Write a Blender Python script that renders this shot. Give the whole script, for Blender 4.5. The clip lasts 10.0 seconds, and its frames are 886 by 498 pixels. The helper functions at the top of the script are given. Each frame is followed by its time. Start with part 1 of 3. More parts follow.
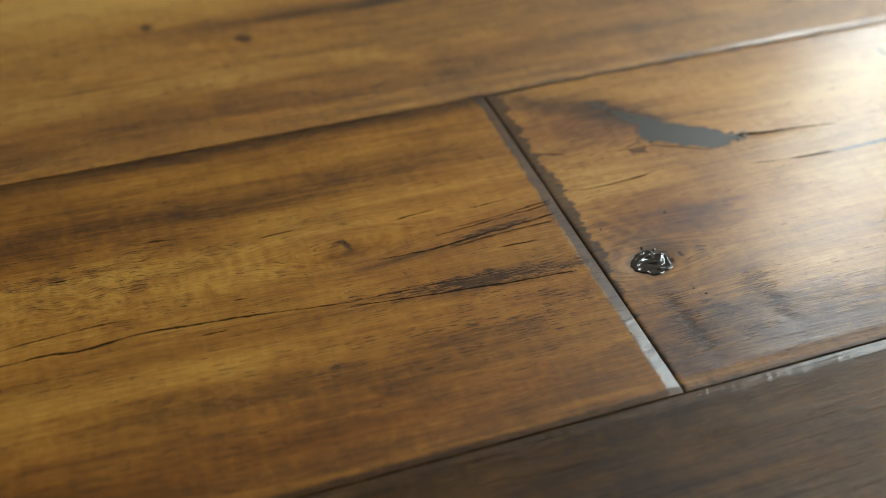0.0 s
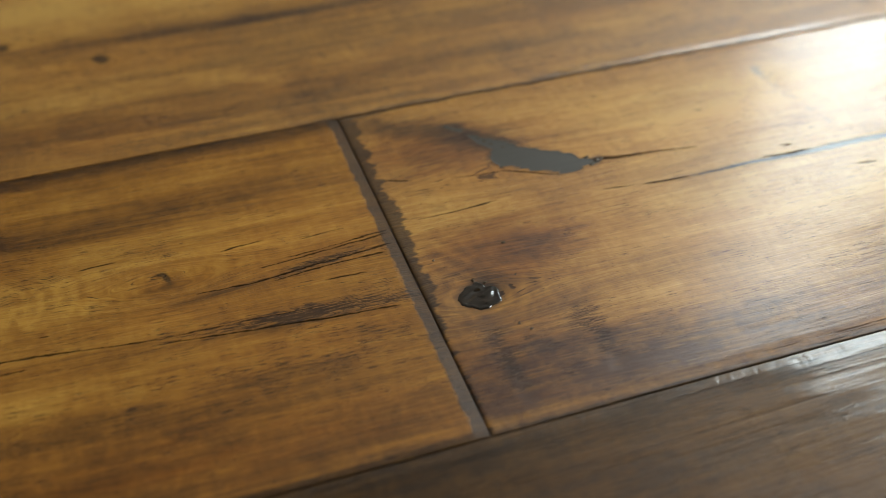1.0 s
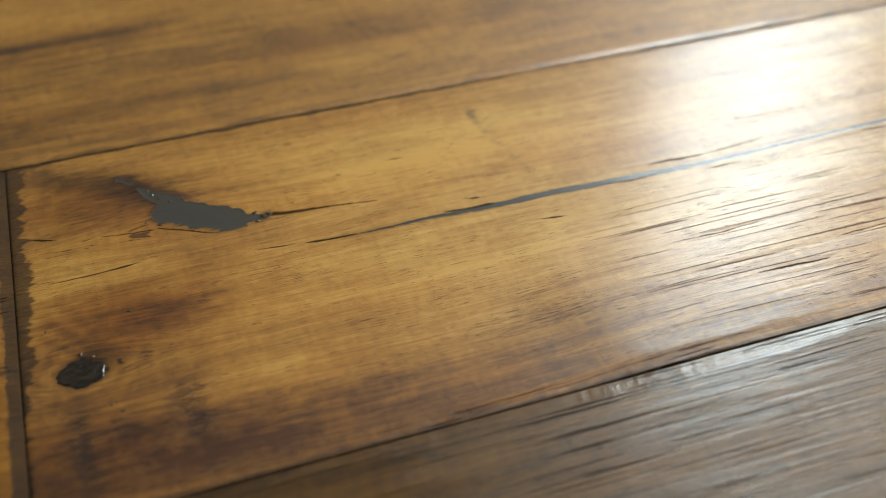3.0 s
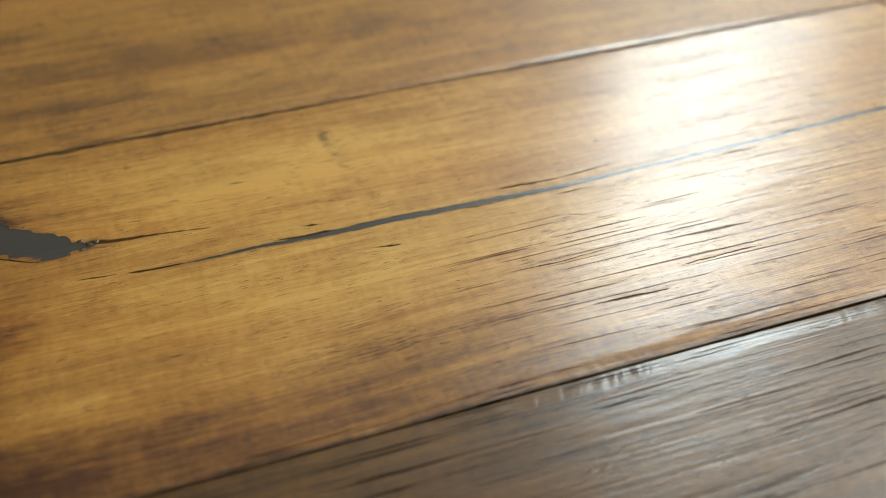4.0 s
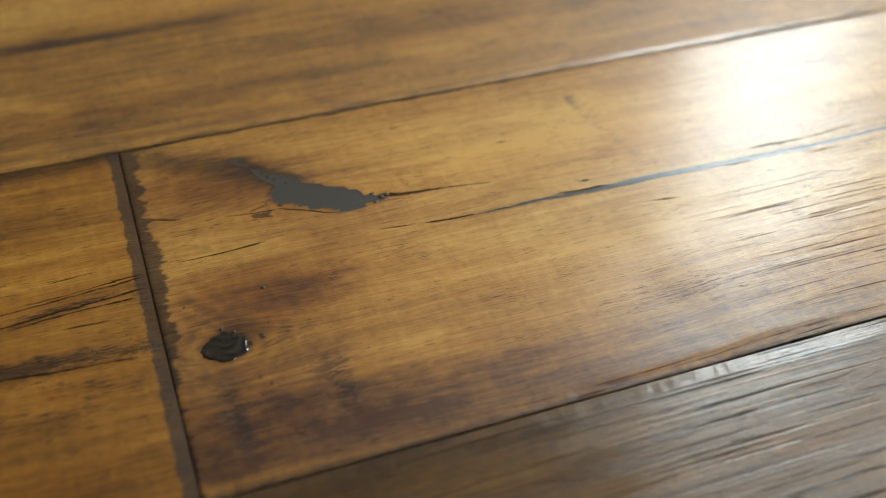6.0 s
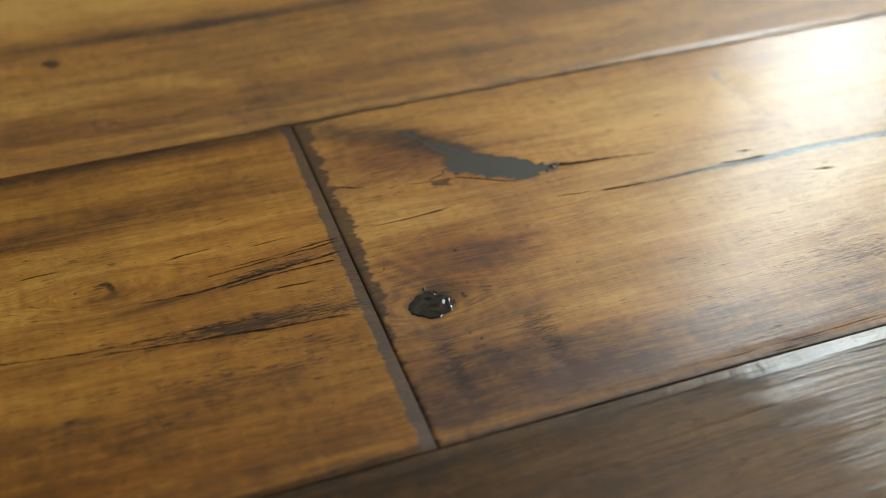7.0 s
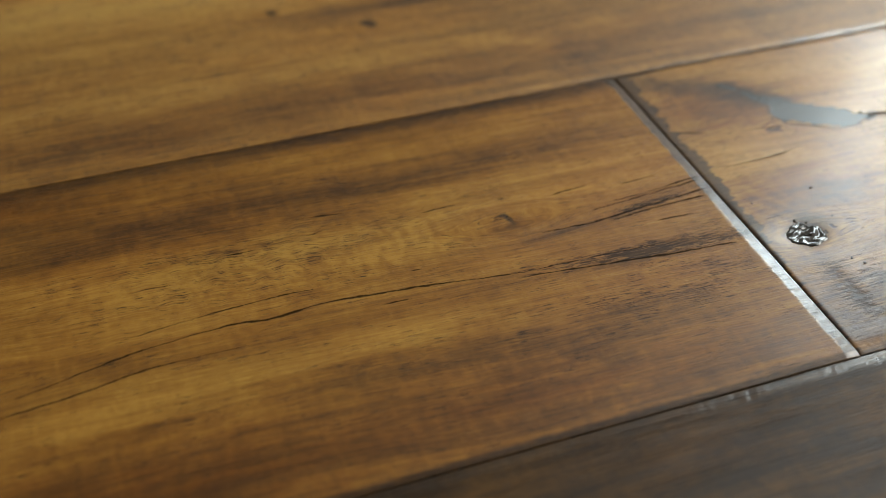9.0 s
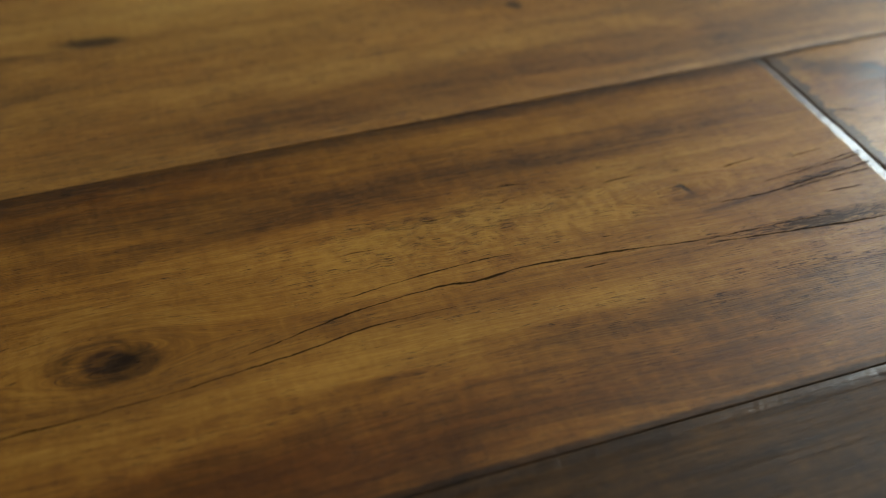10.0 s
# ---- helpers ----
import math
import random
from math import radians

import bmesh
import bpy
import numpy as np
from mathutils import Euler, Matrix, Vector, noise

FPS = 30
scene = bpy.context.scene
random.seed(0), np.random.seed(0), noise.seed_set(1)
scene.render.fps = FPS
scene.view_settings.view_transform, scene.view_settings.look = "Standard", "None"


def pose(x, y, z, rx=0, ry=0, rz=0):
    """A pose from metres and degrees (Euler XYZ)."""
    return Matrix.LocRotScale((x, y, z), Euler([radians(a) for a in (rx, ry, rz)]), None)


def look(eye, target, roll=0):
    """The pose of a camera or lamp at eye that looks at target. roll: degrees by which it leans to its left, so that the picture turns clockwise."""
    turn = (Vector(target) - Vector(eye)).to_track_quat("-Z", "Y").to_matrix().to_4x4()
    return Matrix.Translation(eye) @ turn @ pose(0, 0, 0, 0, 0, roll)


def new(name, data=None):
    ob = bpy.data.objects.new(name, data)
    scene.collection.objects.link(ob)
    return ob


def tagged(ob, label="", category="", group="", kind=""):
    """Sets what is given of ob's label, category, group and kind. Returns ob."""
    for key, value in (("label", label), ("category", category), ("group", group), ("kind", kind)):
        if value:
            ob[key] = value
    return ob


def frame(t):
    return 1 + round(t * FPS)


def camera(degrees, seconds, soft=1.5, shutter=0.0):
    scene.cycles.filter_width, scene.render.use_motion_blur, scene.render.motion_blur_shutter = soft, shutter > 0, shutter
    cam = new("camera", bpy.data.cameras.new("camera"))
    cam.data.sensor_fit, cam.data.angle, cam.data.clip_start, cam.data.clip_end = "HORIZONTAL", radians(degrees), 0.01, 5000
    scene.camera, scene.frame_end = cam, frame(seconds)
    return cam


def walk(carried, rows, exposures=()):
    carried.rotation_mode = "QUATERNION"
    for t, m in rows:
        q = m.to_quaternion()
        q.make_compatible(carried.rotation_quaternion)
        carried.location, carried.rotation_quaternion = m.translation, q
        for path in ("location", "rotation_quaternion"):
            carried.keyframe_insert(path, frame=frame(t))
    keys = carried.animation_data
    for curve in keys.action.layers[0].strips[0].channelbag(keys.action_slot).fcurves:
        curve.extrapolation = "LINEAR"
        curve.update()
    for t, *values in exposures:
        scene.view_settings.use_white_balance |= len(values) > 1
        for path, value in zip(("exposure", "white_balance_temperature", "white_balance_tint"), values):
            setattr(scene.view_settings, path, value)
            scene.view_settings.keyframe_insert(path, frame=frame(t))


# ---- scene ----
# ---- camera ----
cam = camera(44.0, 10.0, soft=1.0)
PATH = [
    (0.0, (-0.10186, -0.25927, 0.17809), (-0.02767, -0.04406, -0.01731), 0.14),
    (0.5, (-0.07937, -0.26049, 0.17782), (-0.00446, -0.04531, -0.01733), 0.11),
    (1.0, (-0.05746, -0.26140, 0.17699), (0.01674, -0.04569, -0.01785), -0.09),
    (1.5, (-0.03316, -0.26242, 0.17592), (0.04140, -0.04648, -0.01853), -0.00),
    (2.0, (-0.01007, -0.26368, 0.17496), (0.06456, -0.04742, -0.01912), -0.18),
    (2.5, (0.01119, -0.26500, 0.17474), (0.08557, -0.04853, -0.01918), -0.24),
    (3.8, (0.06580, -0.26807, 0.17359), (0.14302, -0.05179, -0.01945), -0.10),
    (4.0, (0.07231, -0.26792, 0.17315), (0.15146, -0.05228, -0.01980), 0.38),
    (4.2, (0.07520, -0.26713, 0.17291), (0.16117, -0.05368, -0.01957), 1.41),
    (4.5, (0.07099, -0.26693, 0.17299), (0.15586, -0.05301, -0.01946), 1.26),
    (5.0, (0.04871, -0.26749, 0.17315), (0.12747, -0.05141, -0.01948), 0.42),
    (5.5, (0.02227, -0.26394, 0.17344), (0.10280, -0.04912, -0.01987), 0.69),
    (6.8, (-0.04009, -0.26105, 0.17435), (0.04003, -0.04595, -0.01882), 0.88),
    (7.0, (-0.04943, -0.26024, 0.17430), (0.03006, -0.04520, -0.01919), 0.61),
    (7.5, (-0.07231, -0.25932, 0.17487), (0.00693, -0.04425, -0.01870), 0.55),
    (8.0, (-0.09678, -0.25849, 0.17567), (-0.01805, -0.04329, -0.01795), 0.54),
    (8.5, (-0.12270, -0.25686, 0.17602), (-0.04448, -0.04158, -0.01772), 0.53),
    (9.0, (-0.14825, -0.25495, 0.17696), (-0.06961, -0.04044, -0.01747), 0.69),
    (9.5, (-0.17321, -0.25373, 0.17709), (-0.09419, -0.03918, -0.01714), 0.77),
    (10.0, (-0.19797, -0.25179, 0.17739), (-0.11959, -0.03735, -0.01723), 0.84),
]
walk(cam, [(t, look(eye, target, roll)) for t, eye, target, roll in PATH],
     exposures=((0.0, 0.0), (9.5, 0.0), (9.85, 0.0), (10.0, -0.36)))
cam.data.dof.use_dof = True
cam.data.dof.focus_distance = 0.264
cam.data.dof.aperture_fstop = 8.5

# ---- light ----
world = bpy.data.worlds.new("sky")
world.use_nodes = True
scene.world = world
sky = world.node_tree.nodes.new("ShaderNodeTexSky")
sky.sky_type, sky.sun_disc = "NISHITA", False
sky.sun_elevation, sky.sun_rotation = radians(40), radians(160)
world.node_tree.links.new(sky.outputs[0], world.node_tree.nodes["Background"].inputs[0])
world.node_tree.nodes["Background"].inputs[1].default_value = 0.1

# window plan: a narrow window beside the floor, in the wall behind it
WALL_Y = 0.40
WIN_X0, WIN_X1, WIN_Z0, WIN_Z1 = 0.462, 0.70, 0.240, 0.72


def area_lamp(name, m, w, h, power, colour):
    data = bpy.data.lights.new(name, "AREA")
    data.shape, data.size, data.size_y, data.energy, data.color = "RECTANGLE", w, h, power, colour
    ob = new(name, data)
    ob.matrix_world = m
    return ob


area_lamp("window_daylight", pose((WIN_X0 + WIN_X1) / 2, WALL_Y + 0.09, (WIN_Z0 + WIN_Z1) / 2, -90, 0, 0),
          WIN_X1 - WIN_X0, WIN_Z1 - WIN_Z0, 6.8, (0.86, 1.0, 1.03))
# a wide window in the east wall
EAST_X = 0.95
EAST_Y0, EAST_Y1, EAST_Z0, EAST_Z1 = -0.30, 0.36, 0.35, 1.30
area_lamp("east_daylight", pose(EAST_X + 0.09, (EAST_Y0 + EAST_Y1) / 2, (EAST_Z0 + EAST_Z1) / 2, 90, 0, 90),
          EAST_Y1 - EAST_Y0, EAST_Z1 - EAST_Z0, 21.5, (0.985, 0.985, 0.93))


# ---- materials ----
class Nodes:
    """Short hand for building a node material."""

    def __init__(self, name):
        self.mat = bpy.data.materials.new(name)
        self.mat.use_nodes = True
        self.tree = self.mat.node_tree
        self.out = self.tree.nodes["Principled BSDF"]

    def put(self, value, socket):
        if isinstance(value, bpy.types.NodeSocket):
            self.tree.links.new(value, socket)
        else:
            socket.default_value = value

    def math(self, op, a, b=0.0, c=0.0, clamp=False):
        n = self.tree.nodes.new("ShaderNodeMath")
        n.operation, n.use_clamp = op, clamp
        for k, v in enumerate((a, b, c)):
            self.put(v, n.inputs[k])
        return n.outputs[0]

    def add(self, a, b): return self.math("ADD", a, b)
    def sub(self, a, b): return self.math("SUBTRACT", a, b)
    def mul(self, a, b): return self.math("MULTIPLY", a, b)
    def top(self, a, b): return self.math("MAXIMUM", a, b)

    def step(self, x, lo, hi, to0=0.0, to1=1.0):
        n = self.tree.nodes.new("ShaderNodeMapRange")
        n.interpolation_type = "SMOOTHSTEP"
        for k, v in enumerate((x, lo, hi, to0, to1)):
            self.put(v, n.inputs[k])
        return n.outputs[0]

    def attr(self, name, out="Fac"):
        n = self.tree.nodes.new("ShaderNodeAttribute")
        n.attribute_name = name
        return n.outputs[out]

    def split(self, v):
        n = self.tree.nodes.new("ShaderNodeSeparateXYZ")
        self.put(v, n.inputs[0])
        return n.outputs[0], n.outputs[1], n.outputs[2]

    def scaled(self, v, s, shift=(0, 0, 0)):
        n = self.tree.nodes.new("ShaderNodeMapping")
        self.put(v, n.inputs[0])
        n.inputs[1].default_value, n.inputs[3].default_value = shift, s
        return n.outputs[0]

    def noise(self, v, scale=1.0, detail=3.0, rough=0.55, warp=0.0):
        n = self.tree.nodes.new("ShaderNodeTexNoise")
        self.put(v, n.inputs["Vector"])
        for key, val in (("Scale", scale), ("Detail", detail), ("Roughness", rough), ("Distortion", warp)):
            self.put(val, n.inputs[key])
        return n.outputs[0]

    def ramp(self, x, stops):
        n = self.tree.nodes.new("ShaderNodeValToRGB")
        while len(n.color_ramp.elements) < len(stops):
            n.color_ramp.elements.new(0.5)
        for e, (p, c) in zip(n.color_ramp.elements, stops):
            e.position, e.color = p, (*c, 1)
        self.put(x, n.inputs[0])
        return n.outputs[0]

    def mix(self, f, a, b, how="MIX"):
        n = self.tree.nodes.new("ShaderNodeMix")
        n.data_type, n.blend_type = "RGBA", how
        self.put(f, n.inputs[0])
        for k, v in ((6, a), (7, b)):
            self.put((*v, 1) if isinstance(v, tuple) else v, n.inputs[k])
        return n.outputs[2]

    def bump(self, height, dist, strength=1.0, normal=None):
        n = self.tree.nodes.new("ShaderNodeBump")
        self.put(strength, n.inputs["Strength"])
        self.put(dist, n.inputs["Distance"])
        self.put(height, n.inputs["Height"])
        if normal is not None:
            self.put(normal, n.inputs["Normal"])
        return n.outputs[0]

    def coords(self):
        return self.tree.nodes.new("ShaderNodeTexCoord").outputs["Object"]

    def finish(self, **values):
        for key, v in values.items():
            self.put((*v, 1) if isinstance(v, tuple) and len(v) == 3 else v, self.out.inputs[key.replace("_", " ")])
        return self.mat


FILLER = (0.047, 0.044, 0.036)


def wood(name, dark, mid, light, groove=0.3, gloss=0.30, shift=0.0, coat=0.36, sheen=0.0, film=0.2, spec=0.48):
    """Stained, lacquered hardwood. The mesh carries grain (u, v in metres, bent round the knots), tone, stain, heart (red heartwood),
    cracks (distance to three cracks, mm), crack_width (mm), filler, pits, brushed and polish (where the lacquer is thick)."""
    n = Nodes(name)
    g = n.attr("grain", "Vector")
    tone, stain_shade, filler, red = n.attr("tone"), n.attr("stain_shade"), n.attr("filler"), n.attr("heart")
    pits, brushed, polish = n.attr("pits"), n.attr("brushed"), n.attr("polish")
    s = (shift, shift * 0.37, 0)
    broad = n.noise(n.scaled(g, (9, 190, 1), s), 1, 3, 0.5, 0.6)
    bands = n.noise(n.scaled(g, (22, 620, 1), s), 1, 4, 0.6, 0.3)
    fibre = n.noise(n.scaled(g, (110, 2600, 1), s), 1, 4, 0.65)
    cloud = n.noise(n.scaled(g, (38, 75, 1), s), 1, 4, 0.6, 0.5)
    flame = n.noise(n.scaled(g, (330, 330, 1), s), 1, 3, 0.6, 1.0)
    cross = n.noise(n.scaled(g, (420, 90, 1), s), 1, 2, 0.5, 0.4)
    fac = n.add(n.mul(n.sub(broad, 0.5), 0.58), n.mul(n.sub(bands, 0.5), 0.55))
    fac = n.add(fac, n.mul(n.sub(fibre, 0.5), 0.72))
    fac = n.add(fac, n.mul(n.sub(cloud, 0.5), 0.62))
    fac = n.add(fac, n.mul(n.sub(flame, 0.5), 0.34))
    fac = n.add(fac, n.mul(n.sub(cross, 0.5), 0.24))
    silk = n.noise(n.scaled(g, (65, 4300, 1), s), 1, 2, 0.6)
    fac = n.add(fac, n.mul(n.sub(silk, 0.5), 0.42))
    fac = n.add(n.add(fac, 0.52), n.mul(tone, 0.42))
    col = n.ramp(fac, [(0.0, dark), (0.30, tuple(a * 0.5 + b * 0.5 for a, b in zip(dark, mid))), (0.55, mid), (0.95, light)])
    ruddy = n.step(n.noise(n.scaled(g, (11, 34, 1), s), 1, 3, 0.5), 0.42, 0.68)
    col = n.mix(n.mul(ruddy, 0.32), col, n.mix(1.0, col, (1.04, 0.86, 0.64), "MULTIPLY"))
    blotch = n.add(red, n.mul(n.sub(n.noise(n.scaled(g, (70, 260, 1), s), 1, 4, 0.6), 0.5), 0.9))
    heart = n.mul(n.step(blotch, 0.15, 1.0), n.step(red, 0.02, 0.15))
    col = n.mix(heart, col, n.mix(1.0, col, (0.64, 0.50, 0.28), "MULTIPLY"))
    # open pores: short dark dashes along the grain
    dash = n.noise(n.scaled(g, (210, 3900, 1), s), 1, 2, 0.5)
    room = n.noise(n.scaled(g, (60, 160, 1), s), 1, 2, 0.5)
    level = n.sub(n.add(0.640, n.mul(n.sub(0.55, room), 0.35)), n.mul(pits, 0.13))
    pore = n.step(dash, level, n.add(level, 0.05))
    # wider torn pits where the grain was open, and sparse longer checks
    open_grain = n.noise(n.scaled(g, (430, 1500, 1), s), 1, 2, 0.5, 0.3)
    torn = n.mul(n.step(open_grain, 0.56, 0.64), n.step(pits, 0.55, 1.3))
    check = n.step(n.noise(n.scaled(g, (95, 2300, 1), s), 1, 1.5, 0.5), 0.705, 0.735)
    pore = n.top(n.top(pore, torn), n.mul(check, 0.9))
    col = n.mix(n.mul(pore, 0.85), col, tuple(v * 0.40 for v in dark))
    # brushed grooves
    line = n.noise(n.scaled(g, (24, 1750, 1), s), 1, 2, 0.5, 0.15)
    thin = n.noise(n.scaled(g, (19, 1300, 1), s), 1, 1.5, 0.5, 0.05)
    where = n.noise(n.scaled(g, (26, 300, 1), s), 1, 2, 0.5)
    hair = n.step(thin, 0.61, 0.665)
    cut = n.mul(n.mul(hair, n.step(where, 0.37, 0.47)), n.mul(n.step(brushed, 0.10, 0.85), n.step(brushed, 1.2, 1.6, 1.0, 0.0)))
    col = n.mix(n.mul(cut, 0.8), col, tuple(v * 0.6 for v in dark))
    # stains soak in with a ragged edge
    ragged = n.add(stain_shade, n.mul(n.sub(n.noise(n.scaled(g, (200, 1100, 1), s), 1, 5, 0.65), 0.5), 0.95))
    soak = n.mul(n.step(ragged, 0.10, 0.80), n.mul(n.step(stain_shade, 0.01, 0.10), n.step(fibre, 0.30, 0.62, 1.0, 0.85)))
    col = n.mix(soak, col, n.mix(1.0, col, (0.14, 0.135, 0.12), "MULTIPLY"))
    # cracks
    d, w = n.split(n.attr("cracks", "Vector")), n.split(n.attr("crack_width", "Vector"))
    wob = n.sub(n.noise(n.scaled(g, (210, 900, 1), s), 1, 4, 0.7), 0.5)
    vary = n.step(n.noise(n.scaled(g, (75, 30, 1), s), 1, 2, 0.5), 0.30, 0.62, 0.35, 1.0)
    crack = 0.0
    for k in range(3):
        off = n.math("ABSOLUTE", n.add(d[k], n.mul(wob, 1.35)))
        half = n.mul(n.mul(w[k], 0.85), vary)
        one = n.mul(n.step(n.math("DIVIDE", off, n.top(half, 0.02)), 0.55, 1.35, 1.0, 0.0), n.step(w[k], 0.02, 0.08))
        crack = n.top(one, crack)
    col = n.mix(n.mul(crack, 0.88), col, (0.014, 0.009, 0.006))
    # hard grey filler in the holes
    edge = n.add(filler, n.mul(n.sub(n.noise(n.scaled(g, (130, 1000, 1), s), 1, 4, 0.65), 0.5), 1.1))
    fill = n.step(edge, -0.06, 0.10)
    rim = n.mul(n.step(edge, -0.35, -0.05), n.sub(1.0, fill))
    col = n.mix(n.mul(rim, n.step(n.noise(n.scaled(g, (300, 600, 1)), 1, 2, 0.5), 0.45, 0.6)), col, (0.012, 0.009, 0.006))
    col = n.mix(fill, col, FILLER)
    wood_part = n.sub(1.0, fill)
    h = n.add(n.mul(fibre, 0.75), n.mul(silk, 0.55))
    h = n.sub(h, n.mul(pore, 0.55))
    h = n.sub(h, n.mul(crack, 2.4))
    h = n.sub(h, n.mul(cut, 2.2))
    h = n.add(h, n.mul(rim, n.mul(flame, 2.5)))
    h = n.add(h, n.mul(n.mul(n.sub(line, 0.5), groove), 3.0))
    h = n.add(n.mul(h, wood_part), n.mul(n.noise(n.scaled(g, (900, 900, 1)), 1, 2, 0.5), 0.05))
    nor = n.bump(h, 0.00016, 0.9)
    film_relief = n.sub(n.mul(n.sub(line, 0.5), n.mul(groove, 1.6)), n.add(n.top(crack, cut), n.mul(pore, 0.4)))
    film_nor = n.bump(film_relief, 0.00012, 0.7)
    rough = n.add(gloss, n.mul(n.sub(cloud, 0.5), 0.10))
    rough = n.add(rough, n.mul(n.top(pore, crack), 0.25))
    shine = n.sub(1.0, n.top(n.mul(crack, 0.9), n.mul(cut, 0.75)))
    return n.finish(Base_Color=col, Roughness=rough, Normal=nor, Coat_Normal=film_nor, IOR=1.5, Specular_IOR_Level=n.mul(shine, spec), Coat_Weight=n.mul(shine, n.add(n.add(coat, polish), n.mul(n.step(brushed, 0.35, 0.95), sheen))), Coat_Roughness=n.mul(film, n.step(brushed, 0.35, 0.95, 1.0, 0.62 if film > 0.4 else 1.0)))


wood_a = wood("wood_golden", (0.052, 0.021, 0.006), (0.300, 0.131, 0.017), (0.490, 0.266, 0.045), 0.10, 0.42, 3.1, 0.13, 0.8, 0.2, 0.40)
wood_b = wood("wood_honey", (0.080, 0.030, 0.008), (0.385, 0.184, 0.031), (0.590, 0.345, 0.078), 0.15, 0.50, 7.7, 0.60, 0.15, 0.262, 0.34)
wood_d = wood("wood_amber", (0.060, 0.027, 0.009), (0.358, 0.172, 0.028), (0.540, 0.314, 0.069), 0.10, 0.50, 12.4, 0.45, 0.38, 0.42)
wood_e = wood("wood_walnut", (0.027, 0.014, 0.005), (0.126, 0.060, 0.011), (0.225, 0.122, 0.027), 0.60, 0.42, 19.3, 0.0, 0.85, 0.22, 0.30)


def plain(name, colour, rough, speck=0.1, size=60.0, depth=0.0003):
    n = Nodes(name)
    c = n.coords()
    v = n.noise(c, size, 4, 0.6)
    col = n.mix(n.step(v, 0.25, 0.75), tuple(k * (1 - speck) for k in colour), tuple(min(1.0, k * (1 + speck)) for k in colour))
    return n.finish(Base_Color=col, Roughness=rough, Normal=n.bump(v, depth, 0.5))


mat_wall = plain("wall_paint", (0.36, 0.36, 0.345), 0.7)
mat_ceiling = plain("ceiling_paint", (0.75, 0.74, 0.71), 0.8)
mat_frame = plain("window_paint", (0.78, 0.77, 0.74), 0.35)
mat_sub = plain("underlay", (0.012, 0.010, 0.008), 0.9)


def resin():
    n = Nodes("resin_knot")
    c = n.coords()
    v = n.noise(n.scaled(c, (260, 420, 260)), 1, 4, 0.6, 0.8)
    col = n.ramp(v, [(0.30, (0.006, 0.005, 0.004)), (0.55, (0.018, 0.012, 0.007)), (0.80, (0.055, 0.036, 0.020))])
    return n.finish(Base_Color=col, Roughness=0.14, Normal=n.bump(n.noise(c, 600, 2, 0.5), 0.00015, 0.3), Coat_Weight=0.35, Coat_Roughness=0.05)


mat_resin = resin()
# gloss for the beads that stand in for glints
mat_glint = plain("glint_gloss", (0.10, 0.075, 0.05), 0.07, 0.3, 900.0, 0.0001)


# ---- geometry helpers ----
def part(name, bm, material, parent=None, label=""):
    me = bpy.data.meshes.new(name)
    bm.to_mesh(me)
    bm.free()
    me.materials.append(material)
    ob = new(name, me)
    ob.parent = parent
    return tagged(ob, label)


def box(lo, hi, bevel=0.0):
    bm = bmesh.new()
    bmesh.ops.create_cube(bm, size=1)
    for v in bm.verts:
        v.co = Vector([(a + b) / 2 + c * (b - a) for a, b, c in zip(lo, hi, v.co)])
    if bevel:
        bmesh.ops.bevel(bm, geom=bm.edges[:], offset=bevel, segments=2, affect="EDGES")
    return bm


def smooth(t):
    t = np.clip(t, 0, 1)
    return t * t * (3 - 2 * t)


def lattice(ix, iy, seed):
    h = np.sin(ix * 127.1 + iy * 311.7 + seed * 74.7) * 43758.5453
    return h - np.floor(h)


def vnoise(x, y, seed=0, octaves=3):
    """Smooth value noise, about -1 to 1."""
    total, amp, norm = 0, 1.0, 0.0
    for k in range(octaves):
        ix, iy = np.floor(x), np.floor(y)
        fx, fy = smooth(x - ix), smooth(y - iy)
        a, b = lattice(ix, iy, seed + k), lattice(ix + 1, iy, seed + k)
        c, d = lattice(ix, iy + 1, seed + k), lattice(ix + 1, iy + 1, seed + k)
        total = total + amp * ((a + (b - a) * fx) * (1 - fy) + (c + (d - c) * fx) * fy)
        norm += amp
        x, y, amp = x * 2.03 + 11.3, y * 2.03 + 5.7, amp * 0.5
    return 2 * total / norm - 1


def bell(x, y, cx, cy, rx, ry, tilt=0.0):
    """1 at the centre of an ellipse, falling off smoothly."""
    c, s = math.cos(radians(tilt)), math.sin(radians(tilt))
    dx, dy = x - cx, y - cy
    return np.exp(-(((dx * c + dy * s) / rx) ** 2 + ((dy * c - dx * s) / ry) ** 2))


def capsule(x, y, ax, ay, bx, by, ra, rb):
    """Positive inside a bar from a to b whose radius goes from ra to rb; mm."""
    dx, dy = bx - ax, by - ay
    t = np.clip(((x - ax) * dx + (y - ay) * dy) / (dx * dx + dy * dy), 0, 1)
    return ra + (rb - ra) * t - np.hypot(x - ax - t * dx, y - ay - t * dy)


def along(x, xs, ys):
    """A curve through a few places, rounded."""
    f = lambda q: np.interp(q, xs, ys)
    return (f(x - 3) + 2 * f(x) + f(x + 3)) / 4


